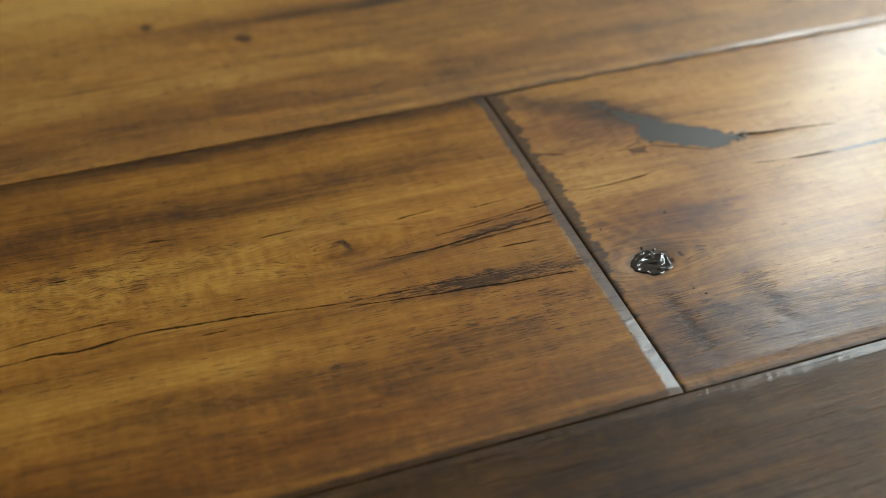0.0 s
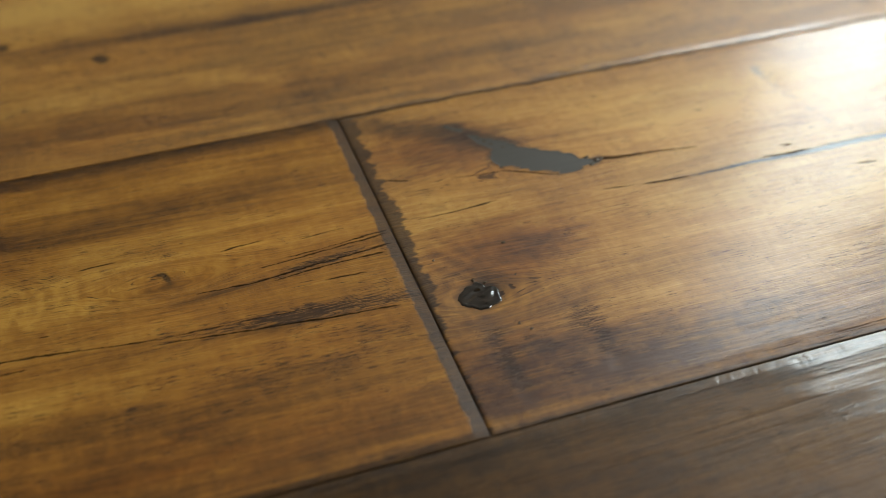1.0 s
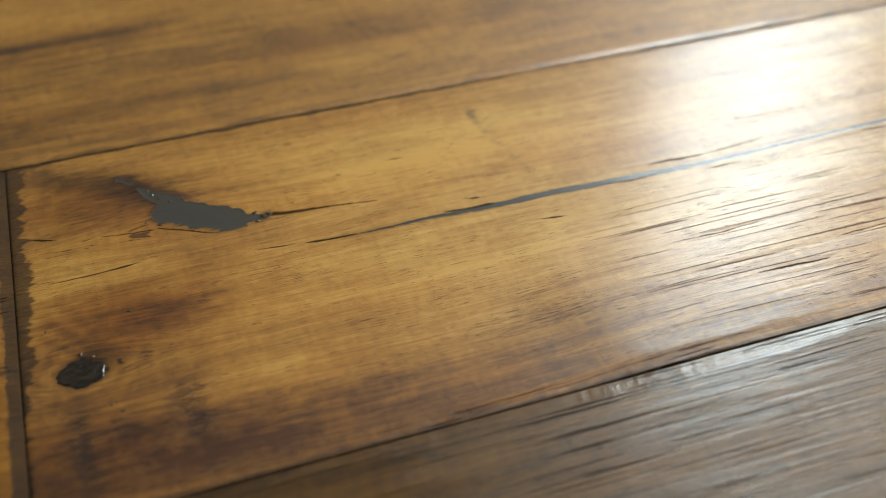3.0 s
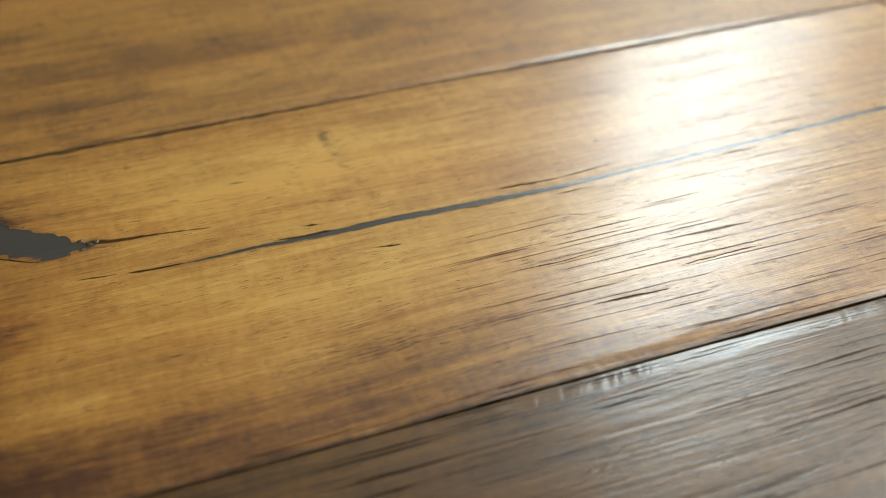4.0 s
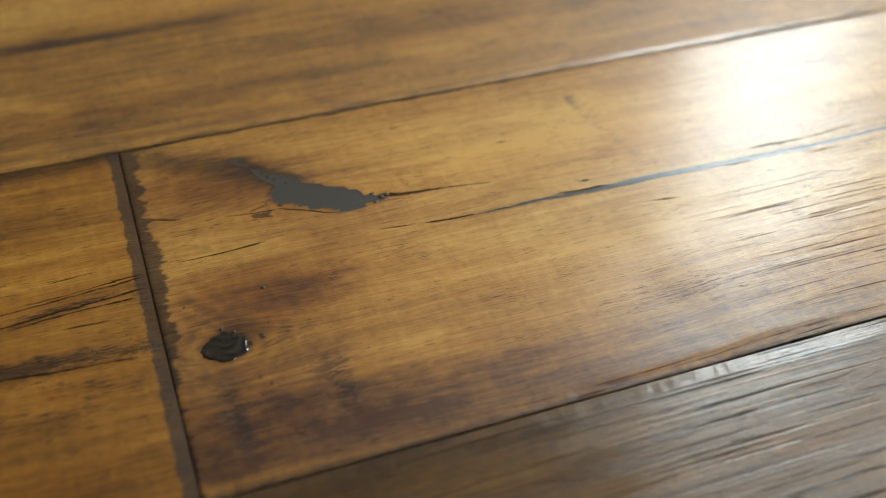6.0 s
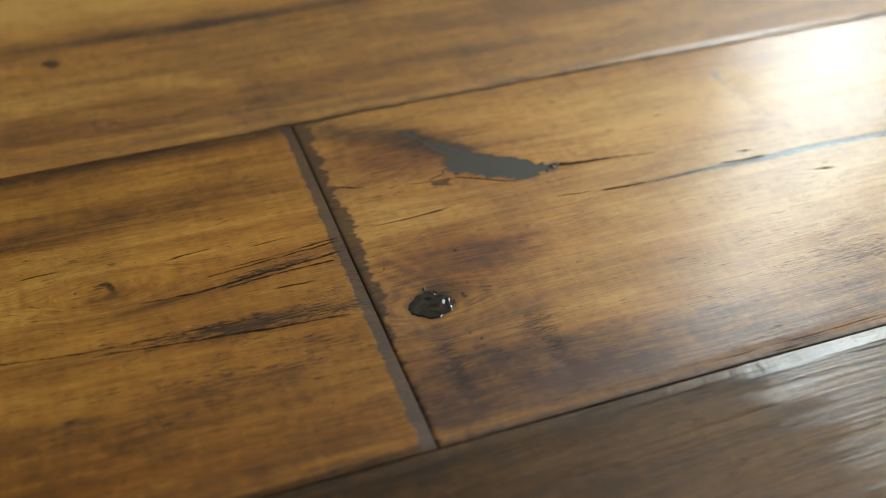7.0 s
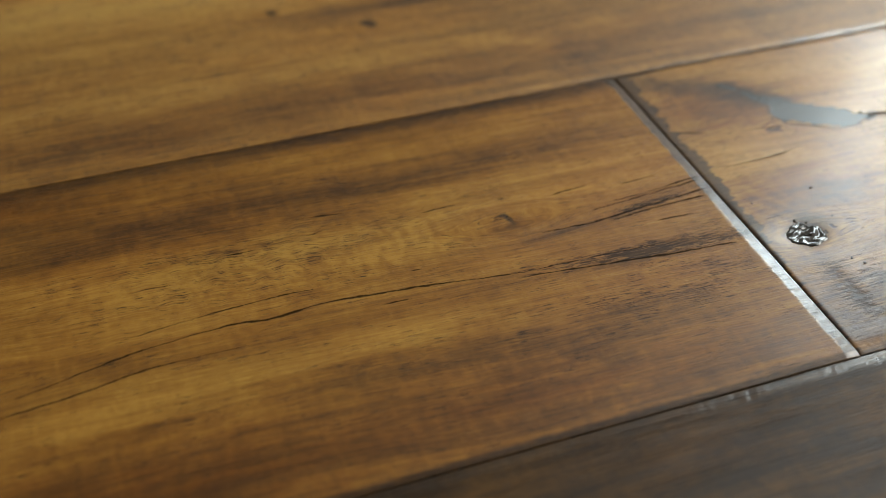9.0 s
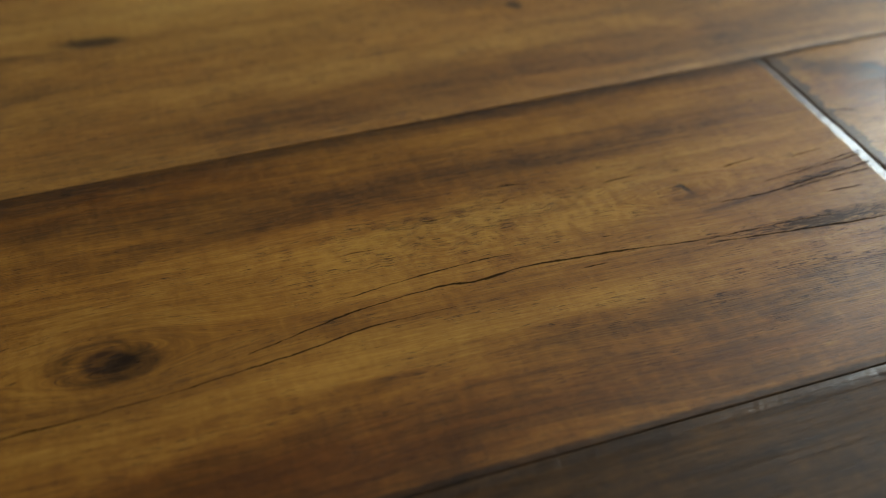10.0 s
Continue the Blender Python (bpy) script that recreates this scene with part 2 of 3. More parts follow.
class Field:
    """The surface of one plank in millimetres: heights and what the wood shows."""

    def __init__(self, x, y):
        z = np.zeros_like(x)
        self.x, self.y = x, y
        self.z, self.v, self.tone, self.stain_shade, self.pits, self.brushed = z.copy(), y.copy(), z.copy(), z.copy(), z.copy(), z.copy()
        self.heart, self.polish = z.copy(), z.copy()
        self.u = x.copy()
        self.filler = z - 4.0
        self.cd, self.cw = [z + 9.0 for _ in range(3)], [z.copy() for _ in range(3)]

    def crack(self, slot, xs, ys, widths):
        inside = smooth((self.x - xs[0]) / 3) * smooth((xs[-1] - self.x) / 3)
        w = np.interp(self.x, xs, widths) * inside
        d = self.y - along(self.x, xs, ys) - 0.30 * vnoise(self.x / 11, self.x * 0, 40 + slot, 3)
        near = (np.abs(d) < 2.4) & (w > 0)
        take = near & ((np.abs(d) < np.abs(self.cd[slot])) | (self.cw[slot] <= 0))
        self.cd[slot] = np.where(take, d, self.cd[slot])
        self.cw[slot] = np.where(take, w, self.cw[slot])
        self.z -= 0.07 * np.exp(-(d / np.maximum(w, 0.35) / 1.3) ** 2) * np.minimum(w * 2, 1)

    def groove(self, strength, seed, pitch=2.0, deep=0.11):
        """Brushed-out soft grain: long narrow grooves."""
        v = self.v + 1.2 * vnoise(self.x / 60, self.y / 15, seed + 9, 2)
        k = vnoise(self.x / 60, v / pitch, seed, 2) + 0.35 * vnoise(self.x / 14, v / pitch * 2.3, seed + 2, 1)
        self.brushed = np.maximum(self.brushed, strength + 0 * self.x)
        self.z -= deep * smooth((k - 0.05) / 0.5) * strength

    def whorl(self, cx, cy, rx, ry, push, sign=0.0):
        """The grain parts round a knot."""
        b = bell(self.x, self.y, cx, cy, rx, ry)
        side = np.tanh((self.y - cy + sign) / (ry * 0.35))
        self.v -= push * side * b


def plank(name, x0, x1, y0, y1, fx, fy, shape, material, parent, label, bevels):
    """One board. fx, fy: the fine stretch and its step in mm (x from, to, step), coarse outside."""
    def axis(a, b, lo, hi, step, coarse):
        inner = np.arange(max(a, lo), min(b, hi) + step / 2, step)
        inner = inner[(inner > a) & (inner < b)]
        left = np.arange(a, inner[0] if len(inner) else b, coarse)
        right = np.arange(b, inner[-1] if len(inner) else b, -coarse)[::-1]
        return np.unique(np.round(np.concatenate([[a], left, inner, right, [b]]), 4))
    xs, ys = axis(x0, x1, *fx, 30.0), axis(y0, y1, *fy, 12.0)
    X, Y = np.meshgrid(xs, ys, indexing="ij")
    f = Field(X, Y)
    shape(f)
    # worn, bevelled edges: west, east, south, north, each (width, depth, ripple)
    for (w, deep, ripple), d, s in zip(bevels, (X - x0, x1 - X, Y - y0, y1 - Y), (Y, Y, X, X)):
        wide = w * (1 + 0.22 * vnoise(s / 9, s * 0, 61, 3))
        slope = np.clip((wide - d) / wide, 0, 1) ** 1.08
        chatter = 0.5 + 0.5 * np.sin((s + 4.0 * vnoise(s / 6, d / 9, 79, 2)) * 4.0 + d * 0.5)
        dents = np.maximum(0, 0.45 + vnoise(s / 0.95 + d * 0.35, d / 7, 77, 3))
        f.z -= deep * slope + ripple * np.sqrt(slope) * (1.15 - slope) * (0.55 * chatter + 1.4 * dents) * (0.65 + 0.45 * smooth(0.5 + 1.2 * vnoise(s / 17, d * 0, 78, 2)))
    n, m = len(xs), len(ys)
    co = np.stack([X, Y, f.z], -1).reshape(-1, 3) / 1000
    i = np.arange(n * m).reshape(n, m)
    quads = np.stack([i[:-1, :-1], i[1:, :-1], i[1:, 1:], i[:-1, 1:]], -1).reshape(-1, 4)
    # the skirt: sides of the board down to the underlay
    rim = np.concatenate([i[:, 0], i[-1, 1:], i[-2::-1, -1], i[0, -2:0:-1]])
    low = co[rim].copy()
    low[:, 2] = -0.0115
    j = n * m + np.arange(len(rim))
    nxt = np.roll(np.arange(len(rim)), -1)
    skirt = np.stack([rim, j, j[nxt], rim[nxt]], -1)
    faces = np.concatenate([quads, skirt])
    verts = np.concatenate([co, low])
    me = bpy.data.meshes.new(name)
    me.vertices.add(len(verts))
    me.vertices.foreach_set("co", verts.astype(np.float32).ravel())
    me.loops.add(faces.size)
    me.loops.foreach_set("vertex_index", faces.astype(np.int32).ravel())
    me.polygons.add(len(faces))
    me.polygons.foreach_set("loop_start", np.arange(0, faces.size, 4, dtype=np.int32))
    me.update(calc_edges=True)
    me.polygons.foreach_set("use_smooth", np.concatenate([np.ones(len(quads), bool), np.zeros(len(skirt), bool)]))

    def floats(key, a, fill=0.0):
        at = me.attributes.new(key, "FLOAT", "POINT")
        at.data.foreach_set("value", np.concatenate([a.ravel(), np.full(len(rim), fill)]).astype(np.float32))

    def vectors(key, a, b, c):
        at = me.attributes.new(key, "FLOAT_VECTOR", "POINT")
        v = np.stack([a.ravel(), b.ravel(), c.ravel()], -1)
        at.data.foreach_set("vector", np.concatenate([v, v[rim]]).astype(np.float32).ravel())

    vectors("grain", f.u / 1000, f.v / 1000, f.u * 0)
    vectors("cracks", *f.cd)
    vectors("crack_width", *f.cw)
    for key, a, fill in (("tone", f.tone, -1.0), ("stain_shade", f.stain_shade, 1.0), ("pits", f.pits, 0.0), ("heart", f.heart, 0.0), ("brushed", f.brushed, 0.0), ("polish", f.polish, 0.0), ("filler", f.filler, -4.0)):
        floats(key, a, fill)
    me.materials.append(material)
    ob = new(name, me)
    ob.parent = parent
    return tagged(ob, label)


# ---- the boards, in millimetres ----
def scraped(f, seed, amount=1.0):
    """Hollows of the hand scraper and a slight crown."""
    f.z += amount * (0.16 * vnoise(f.x / 55, f.y / 22, seed, 2) + 0.05 * vnoise(f.x / 16, f.y / 7, seed + 3, 2))
    f.z += 0.018 * amount * vnoise(f.x / 20, f.y / 0.9, seed + 5, 2)


def shape_a(f):
    x, y = f.x, f.y
    f.v = f.v + 1.8 * vnoise(x / 70, y / 40, 5, 2) + 0.03 * x
    scraped(f, 11, 0.8)
    f.whorl(-57, -55, 15, 8, 6.5)
    f.whorl(-210, -69, 22, 13, 9.0)
    # curly figure: short flecks across the grain
    curl = bell(x, y, -118, -54, 55, 15)
    f.v += 0.9 * curl * vnoise(x / 4, y / 5, 14, 2)
    f.tone += 0.42 * curl * vnoise(x / 1.3, y / 2.4, 15, 3) + 0.40 * curl * vnoise(x / 5, y / 2.0, 16, 2)
    lean = x + 0.45 * y + 3.0 * vnoise(x / 16, y / 8, 18, 2)
    fleck_on = smooth((vnoise(lean / 2.2, y / 5.5, 19, 2) - 0.12) / 0.35)
    f.tone -= 0.34 * curl * fleck_on
    f.tone += -0.75 * bell(x, y, -120, -29, 75, 7, 1.0) - 0.35 * bell(x, y, -40, -26, 40, 4)
    f.tone += 0.62 * bell(x, y, -130, -55, 75, 13) + 0.45 * bell(x, y, -45, -44, 50, 9)
    f.tone += 0.70 * bell(x, y, -130, -86, 70, 5, 2) - 0.60 * bell(x, y, -175, -116, 80, 12)
    f.tone += -0.28 * bell(x, y, -30, -112, 80, 18) - 0.45 * bell(x, y, -200, -18, 60, 10) - 0.35 * bell(x, y, -90, -98, 40, 5)
    f.tone += -0.35 * bell(x, y, -54, -57, 9, 4) - 0.55 * bell(x, y, -42, -63, 20, 2.2, 4)
    f.heart += 0.95 * bell(x, y, -190, -114, 75, 14) + 0.6 * bell(x, y, -200, -12, 90, 14) + 0.55 * bell(x, y, -50, -114, 70, 14)
    # small knot: a dark hooked eye, the grain folding round it in arcs to the west
    bow = x + 0.055 * (y + 53.5) ** 2 + 1.6 * vnoise(x / 7, y / 4, 21, 2)
    f.tone += 0.20 * np.sin(bow * 1.6) * bell(x, y, -80, -54, 17, 6.5)
    bow = x - 0.07 * (y + 53.5) ** 2 + 1.4 * vnoise(x / 7, y / 4, 24, 2)
    f.tone += 0.18 * np.sin(bow * 1.3) * bell(x, y, -40, -52, 11, 5)
    r = np.hypot((x + 57) / 1.7, (y + 54.5 + 0.12 * (x + 57)) * 1.1) + 2.6 * vnoise(x / 6, y / 4, 22, 2)
    f.tone += 0.16 * np.sin(r * 1.7) * np.exp(-(r / 7) ** 2)
    f.stain_shade += 0.95 * bell(x, y, -56.5, -54.0, 0.9, 2.0, 18) + 0.75 * bell(x, y, -58.0, -52.2, 1.3, 0.7) + 0.4 * bell(x, y, -60, -57.5, 5, 1.0)
    f.z -= 0.12 * bell(x, y, -56.5, -54, 1.0, 2.0, 18)
    # large dark knot
    r = np.hypot((x + 210) / 1.55, y + 69) + 1.6 * vnoise(x / 7, y / 5, 22, 2)
    f.tone += 0.35 * np.sin(r * 1.5 + 1) * np.exp(-(r / 9) ** 2) - 0.9 * np.exp(-(r / 6.5) ** 2)
    f.stain_shade += 1.0 * bell(x, y, -207, -70, 5.6, 4.0, 12) + 0.25 * np.exp(-((r - 6.2) / 1.8) ** 2) + 0.3 * bell(x, y, -222, -66, 6, 3, 20)
    f.z -= 0.25 * bell(x, y, -208, -70, 4, 2.5)
    # long cracks
    f.crack(0, (-181, -167, -155, -141, -129, -124, -118, -110, -96, -81, -62, -37, -24), (-77, -73.6, -71, -69.6, -69, -70.3, -70, -68.9, -70.1, -71.8, -74.0, -74.8, -75.6),
            (0.16, 0.24, 0.28, 0.32, 0.42, 0.45, 0.42, 0.33, 0.38, 0.28, 0.22, 0.16, 0.1))
    f.crack(0, (-97.5, -95.6, -93.5), (-70.2, -70.2, -70.3), (0.3, 1.1, 0.3))
    f.crack(1, (-260, -234, -198, -182, -173, -162, -151, -139, -128), (-85, -84, -83, -81.2, -80.2, -78.5, -76.7, -76.8, -77.2), (0.15, 0.28, 0.34, 0.28, 0.26, 0.24, 0.24, 0.2, 0.1))
    f.crack(2, (-158, -145, -131, -118, -109), (-66, -64.8, -63.5, -63, -63.8), (0.1, 0.22, 0.26, 0.3, 0.1))
    f.crack(2, (-65, -43.5, -27.7, -5), (-75.4, -77.8, -79.6, -81.2), (0.1, 0.42, 0.46, 0.2))
    f.crack(2, (-36, -20, -0.5), (-57.9, -56.6, -54.6), (0.12, 0.30, 0.36))
    f.crack(1, (-30, -15, -0.5), (-56.2, -55.3, -53.4), (0.1, 0.25, 0.34))
    f.crack(0, (-52, -38, -22, -10, -0.5), (-61.6, -62.4, -60.6, -60.0, -58.6), (0.12, 0.34, 0.34, 0.30, 0.30))
    f.crack(1, (-34, -20, -3), (-63.6, -62.0, -61.6), (0.1, 0.34, 0.26))
    # short checks in the figure
    for k, (a, b, ya, yb) in enumerate(((-129, -120, -44.7, -45.0), (-151.5, -141, -50.6, -51.0), (-106.5, -95, -36.5, -38.1), (-108.5, -102, -44.3, -42.7),
                                        (-88, -83, -64.8, -65.5), (-98, -88.5, -74.2, -74.7), (-78, -66, -44.5, -44.0), (-44, -30, -48.6, -47.4), (-24, -10, -50.4, -49.6), (-22, -9, -67.2, -67.6))):
        f.crack(1 if k != 5 else 2, (a, a * 0.6 + b * 0.4, b), (ya, (ya + yb) / 2 + 0.3, yb), (0.1, 0.34, 0.1))
    f.pits += 1.3 * bell(x, y, -18, -60.0, 17, 2.0, 3)
    f.stain_shade += 0.36 * bell(x, y, -20, -60, 17, 1.8, 4) + 0.30 * bell(x, y, -48, -63, 14, 1.2, 3)
    # band of torn pores
    f.pits += 2.3 * bell(x, y, -26, -76.8, 26, 2.6, -4) + 0.35 * bell(x, y, -60, -95, 60, 16) + 0.65 * bell(x, y, -115, -48, 50, 14) + 0.7 * bell(x, y, -20, -92, 26, 7)
    f.stain_shade += 0.40 * bell(x, y, -32, -79.2, 28, 1.7, -4) + 0.16 * bell(x, y, -24, -75.5, 20, 3.0, -4)
    # the long and the east edges are worn dark
    f.tone -= 0.8 * smooth((y + 13.0 + 2.0 * vnoise(x / 30, y * 0, 95, 2)) / 10.0)
    f.stain_shade += 0.48 * smooth((y + 8.0) / 7.0)
    f.stain_shade += 0.75 * smooth((-y - 122) / 2.0) + 0.95 * smooth((x + 3.5 + 0.6 * vnoise(y / 2.2, x * 0, 93, 4)) / 1.1)
    f.groove(0.10, 17, 1.2, 0.03)
    f.brushed = np.maximum(f.brushed, 2.0 * smooth((x + 3.5) / 0.5))


def shape_b(f):
    x, y = f.x, f.y
    f.v = f.v + 1.5 * vnoise(x / 80, y / 40, 25, 2)
    scraped(f, 31, 1.0)
    f.whorl(12, -84, 18, 12, 5.0)
    f.whorl(46, -40, 30, 10, 5.0)
    f.tone += 0.85 * bell(x, y, 120, -74, 80, 16) + 1.05 * bell(x, y, 115, -32, 60, 16) + 0.65 * bell(x, y, 15, -50, 25, 10)
    f.tone += -0.42 * bell(x, y, 15, -108, 60, 20) - 0.75 * bell(x, y, 95, -121, 100, 13) - 0.25 * bell(x, y, 15, -112, 40, 12)
    f.tone += 0.25 * bell(x, y, 230, -40, 60, 30) + 0.45 * bell(x, y, 40, -98, 30, 6) + 0.35 * bell(x, y, 78, -100, 30, 6)
    r = np.hypot((x - 12) / 1.2, y + 84) + 2.0 * vnoise(x / 6, y / 5, 23, 2)
    f.tone += 0.24 * np.sin(r * 1.3) * np.exp(-(r / 13) ** 2) - 0.35 * np.exp(-(r / 10) ** 2)
    f.tone -= 0.30 * bell(x, y, 26, -62, 42, 55)
    # grain fanning up from the resin knot
    fan = np.arctan2(y + 92, x - 26) * 26 + 1.5 * vnoise(x / 8, y / 8, 26, 2)
    f.tone += 0.26 * np.sin(fan * 1.5) * bell(x, y, 9, -70, 8, 9)
    wx, wy = x + 4.0 * vnoise(x / 9, y / 5, 71, 3), y + 3.0 * vnoise(x / 9, y / 5, 72, 3)
    # mottled, scorched-looking patches
    mottle = vnoise(x / 5.0, y / 3.2, 73, 4)
    f.tone -= 0.60 * bell(x, y, 36, -72, 18, 9, 10) * (0.55 + mottle) + 0.6 * bell(x, y, 28, -108, 32, 15) * mottle
    f.stain_shade += 0.17 * bell(wx, wy, 38, -73, 12, 6, 15) + 0.14 * bell(wx, wy, 24, -66, 13, 9) + 0.20 * bell(wx, wy, 14, -32, 12, 9) + 0.20 * bell(wx, wy, 45, -25, 12, 5, -20)
    f.stain_shade += 0.62 * bell(wx, wy, 16, -11, 20, 8, -25) + 0.36 * bell(wx, wy, 30, -22, 9, 6, -35)
    f.stain_shade += 0.28 * bell(wx, wy, 38, -26, 8, 7, -40)
    edge = 4.3 + 1.7 * vnoise(y / 4.0, x * 0, 90, 3) + 2.0 * vnoise(y / 1.0, x / 9, 91, 2) - 2.8 * smooth((-y - 70) / 30)
    f.stain_shade += 0.80 * smooth((edge - x) / 1.6)
    f.stain_shade += 0.26 * bell(wx, wy, 20, -30, 14, 5, -20) + 0.24 * bell(wx, wy, 14, -50, 7, 3) + 0.32 * bell(wx, wy, 11, -112, 2.2, 13, 4) + 0.32 * bell(wx, wy, 36, -110, 3.0, 10, 8) + 0.30 * bell(wx, wy, 22, -104, 8, 4)
    f.stain_shade += 0.30 * bell(wx, wy, 8, -35, 5, 1.8) + 0.22 * bell(wx, wy, 112, -98, 7, 8, 20) + 0.65 * smooth((-y - 123.0) / 1.5)
    # a scraper's chatter mark across the grain
    bar = along(y, (-52, -36, -28.5, -20, -8), (133, 131.5, 129, 129, 127))
    f.stain_shade += 0.36 * np.exp(-((x - bar - 2.4 * vnoise(y / 2.2, x / 4, 74, 4)) / 1.9) ** 2) * smooth((y + 54) / 8) * smooth((-8 - y) / 8) * (0.85 + 0.9 * vnoise(y / 4, x * 0, 75, 2))
    f.stain_shade += 0.12 * bell(wx, wy, 126, -17, 6, 6, 3) + 0.90 * smooth((y + 1.7 + 1.3 * vnoise(x / 6, y * 0, 76, 4)) / 1.1)
    f.stain_shade += 0.4 * bell(wx, wy, 275, -50, 14, 3) + 0.3 * bell(wx, wy, 262, -66, 10, 3) + 0.25 * bell(wx, wy, 250, -45, 30, 2)
    f.heart += 0.95 * bell(x, y, 24, -70, 27, 16) + 0.95 * bell(x, y, 24, -24, 28, 16, -15) + 0.75 * bell(x, y, 12, -106, 40, 17) + 0.35 * bell(x, y, 95, -117, 75, 11)
    # filled hole with a broken tail
    hole = np.maximum(capsule(x, y, 40, -34.0, 54, -42.6, 5.0, 4.6), capsule(x, y, 33.0, -21.0, 41, -31, 0.9, 3.0))
    hole = np.maximum(hole, capsule(x, y, 28.2, -15.0, 31.5, -18, 0.7, 0.5))
    hole = np.maximum(hole, capsule(x, y, 54, -42.8, 62.5, -43.4, 3.0, 0.8)) + 1.3 * vnoise(x / 2.8, y / 1.8, 51, 4) + 1.2 * vnoise(x / 6.0, y / 0.9, 53, 3) * smooth((-34 - y) / 8)
    # long filled split
    line = along(x, (56, 70, 88, 104, 133, 156, 180, 197, 247, 285, 327), (-56.2, -57.6, -58.6, -58.9, -59.2, -60.2, -60.6, -60.2, -59, -57.5, -58))
    half = np.interp(x, (58, 70, 80, 100, 128, 150, 180, 200, 230, 260, 300, 327), (-1.0, -0.3, 0.10, 0.45, 1.05, 0.95, 0.70, 0.40, 0.55, 0.5, 0.7, 0.7))
    split = half - np.abs(y - line - 0.35 * vnoise(x / 20, x * 0, 8, 2))
    f.filler = np.maximum(hole, np.where(x > 57, split, -4))
    f.filler = np.clip(f.filler, -4, 4)
    f.stain_shade += 0.34 * smooth((hole + 2.6) / 2.6) + np.where(x > 57, 0.30 * smooth((split + 2.2) / 2.2), 0)
    f.z -= 0.05 * smooth(f.filler + 0.3)
    # open splits beside the filler
    f.crack(0, (60, 64, 69, 79, 93), (-42.8, -43.4, -44.6, -45.2, -47.4), (0.7, 1.0, 0.8, 0.35, 0.12))
    f.crack(0, (56, 62, 68), (-56.3, -56.9, -57.3), (0.1, 0.34, 0.1))
    f.crack(1, (68, 72, 76, 84), (-57.4, -57.8, -58.2, -58.5), (0.1, 0.62, 0.5, 0.1))
    f.crack(2, (104, 108, 114, 121), (-57.5, -57.8, -58.3, -58.2), (0.1, 0.62, 0.72, 0.15))
    f.crack(1, (152, 156, 160, 164), (-60.7, -61.0, -61.4, -61.6), (0.08, 0.5, 0.44, 0.08))
    f.crack(2, (164, 172, 181, 202), (-56.6, -56.4, -57.0, -55.7), (0.1, 0.46, 0.40, 0.08))
    f.crack(0, (177, 184, 191), (-63.2, -63.2, -63.3), (0.08, 0.34, 0.08))
    f.crack(2, (33, 40, 46, 51), (-38.6, -41.6, -44.8, -47.4), (0.1, 0.36, 0.36, 0.1))
    f.crack(2, (20, 30, 36), (-38.2, -39.6, -40.0), (0.08, 0.24, 0.2))
    f.crack(2, (6, 16, 25, 31), (-52.3, -52.4, -51.9, -51.0), (0.06, 0.26, 0.34, 0.06))
    f.crack(1, (3, 7, 12), (-33.0, -34.8, -36.6), (0.1, 0.5, 0.1))
    f.crack(0, (228, 234, 243), (-61.9, -62.0, -62.3), (0.08, 0.4, 0.08))
    f.crack(0, (98, 101, 104.5), (-30.5, -30.7, -30.9), (0.1, 0.5, 0.1))
    f.crack(0, (112.5, 115, 118), (-54.0, -54.6, -55.2), (0.1, 0.6, 0.1))
    f.crack(2, (126, 131, 136), (-68.2, -68.9, -69.8), (0.1, 0.45, 0.1))
    f.crack(1, (177, 180, 184), (-71.6, -73.0, -74.4), (0.08, 0.3, 0.08))
    f.crack(1, (154, 170, 186), (-88.2, -88.7, -87.8), (0.1, 0.42, 0.1))
    f.crack(1, (168, 178, 190), (-105.1, -105.5, -106.1), (0.1, 0.48, 0.1))
    f.crack(0, (195, 206, 219), (-99.6, -99.5, -99.4), (0.1, 0.44, 0.1))
    # resin knot sits in a hollow: its shadow ring is painted, plus a north-east stain
    f.stain_shade += 0.75 * bell(x, y, 14, -83.5, 6.5, 5.6, 20) + 0.25 * bell(wx, wy, 18, -79, 6, 4)
    f.z -= 0.55 * bell(x, y, 12, -84.5, 6.5, 5)
    # the board tilts beyond the scraper's mark; brushed far end
    f.z -= 0.06 * bell(x, y, 130, -26, 3, 18, -4)
    torn = 0.6 + 1.1 * vnoise(x / 2.6, y / 1.0, 98, 3)
    f.z -= (0.10 * bell(x, y, 12, -108, 2.2, 14, 5) + 0.08 * bell(x, y, 34, -109, 3.6, 12, 8) + 0.06 * bell(x, y, 115, -100, 8, 10)) * torn
    f.z += 0.25 * smooth((x - 112 + (y + 100) * 0.15) / 16) * smooth((-y - 62) / 18)
    f.groove(np.clip(1.0 * smooth((x - 110) / 80) * smooth((-y - 64) / 16) + 0.35 * smooth((x - 160) / 60) + 0.10, 0, 1), 33, 0.9, 0.035)
    f.polish = 0.25 * smooth((x - 100) / 90)
    f.brushed = np.maximum(f.brushed, 0.8 * smooth((-y - 120.0 + 1.2 * vnoise(x / 2.5, y / 3, 89, 3)) / 3.0) * smooth((x - 40) / 40))
    f.pits += 0.8 * bell(x, y, 129.5, -24, 1.8, 12, 5) + 1.4 * bell(x, y, 11, -106, 2.5, 12, 4) + 1.4 * bell(x, y, 34, -104, 4.5, 9, 8) + 0.9 * bell(x, y, 116, -100, 13, 8) + 0.4 * bell(x, y, 18, -105, 20, 12)


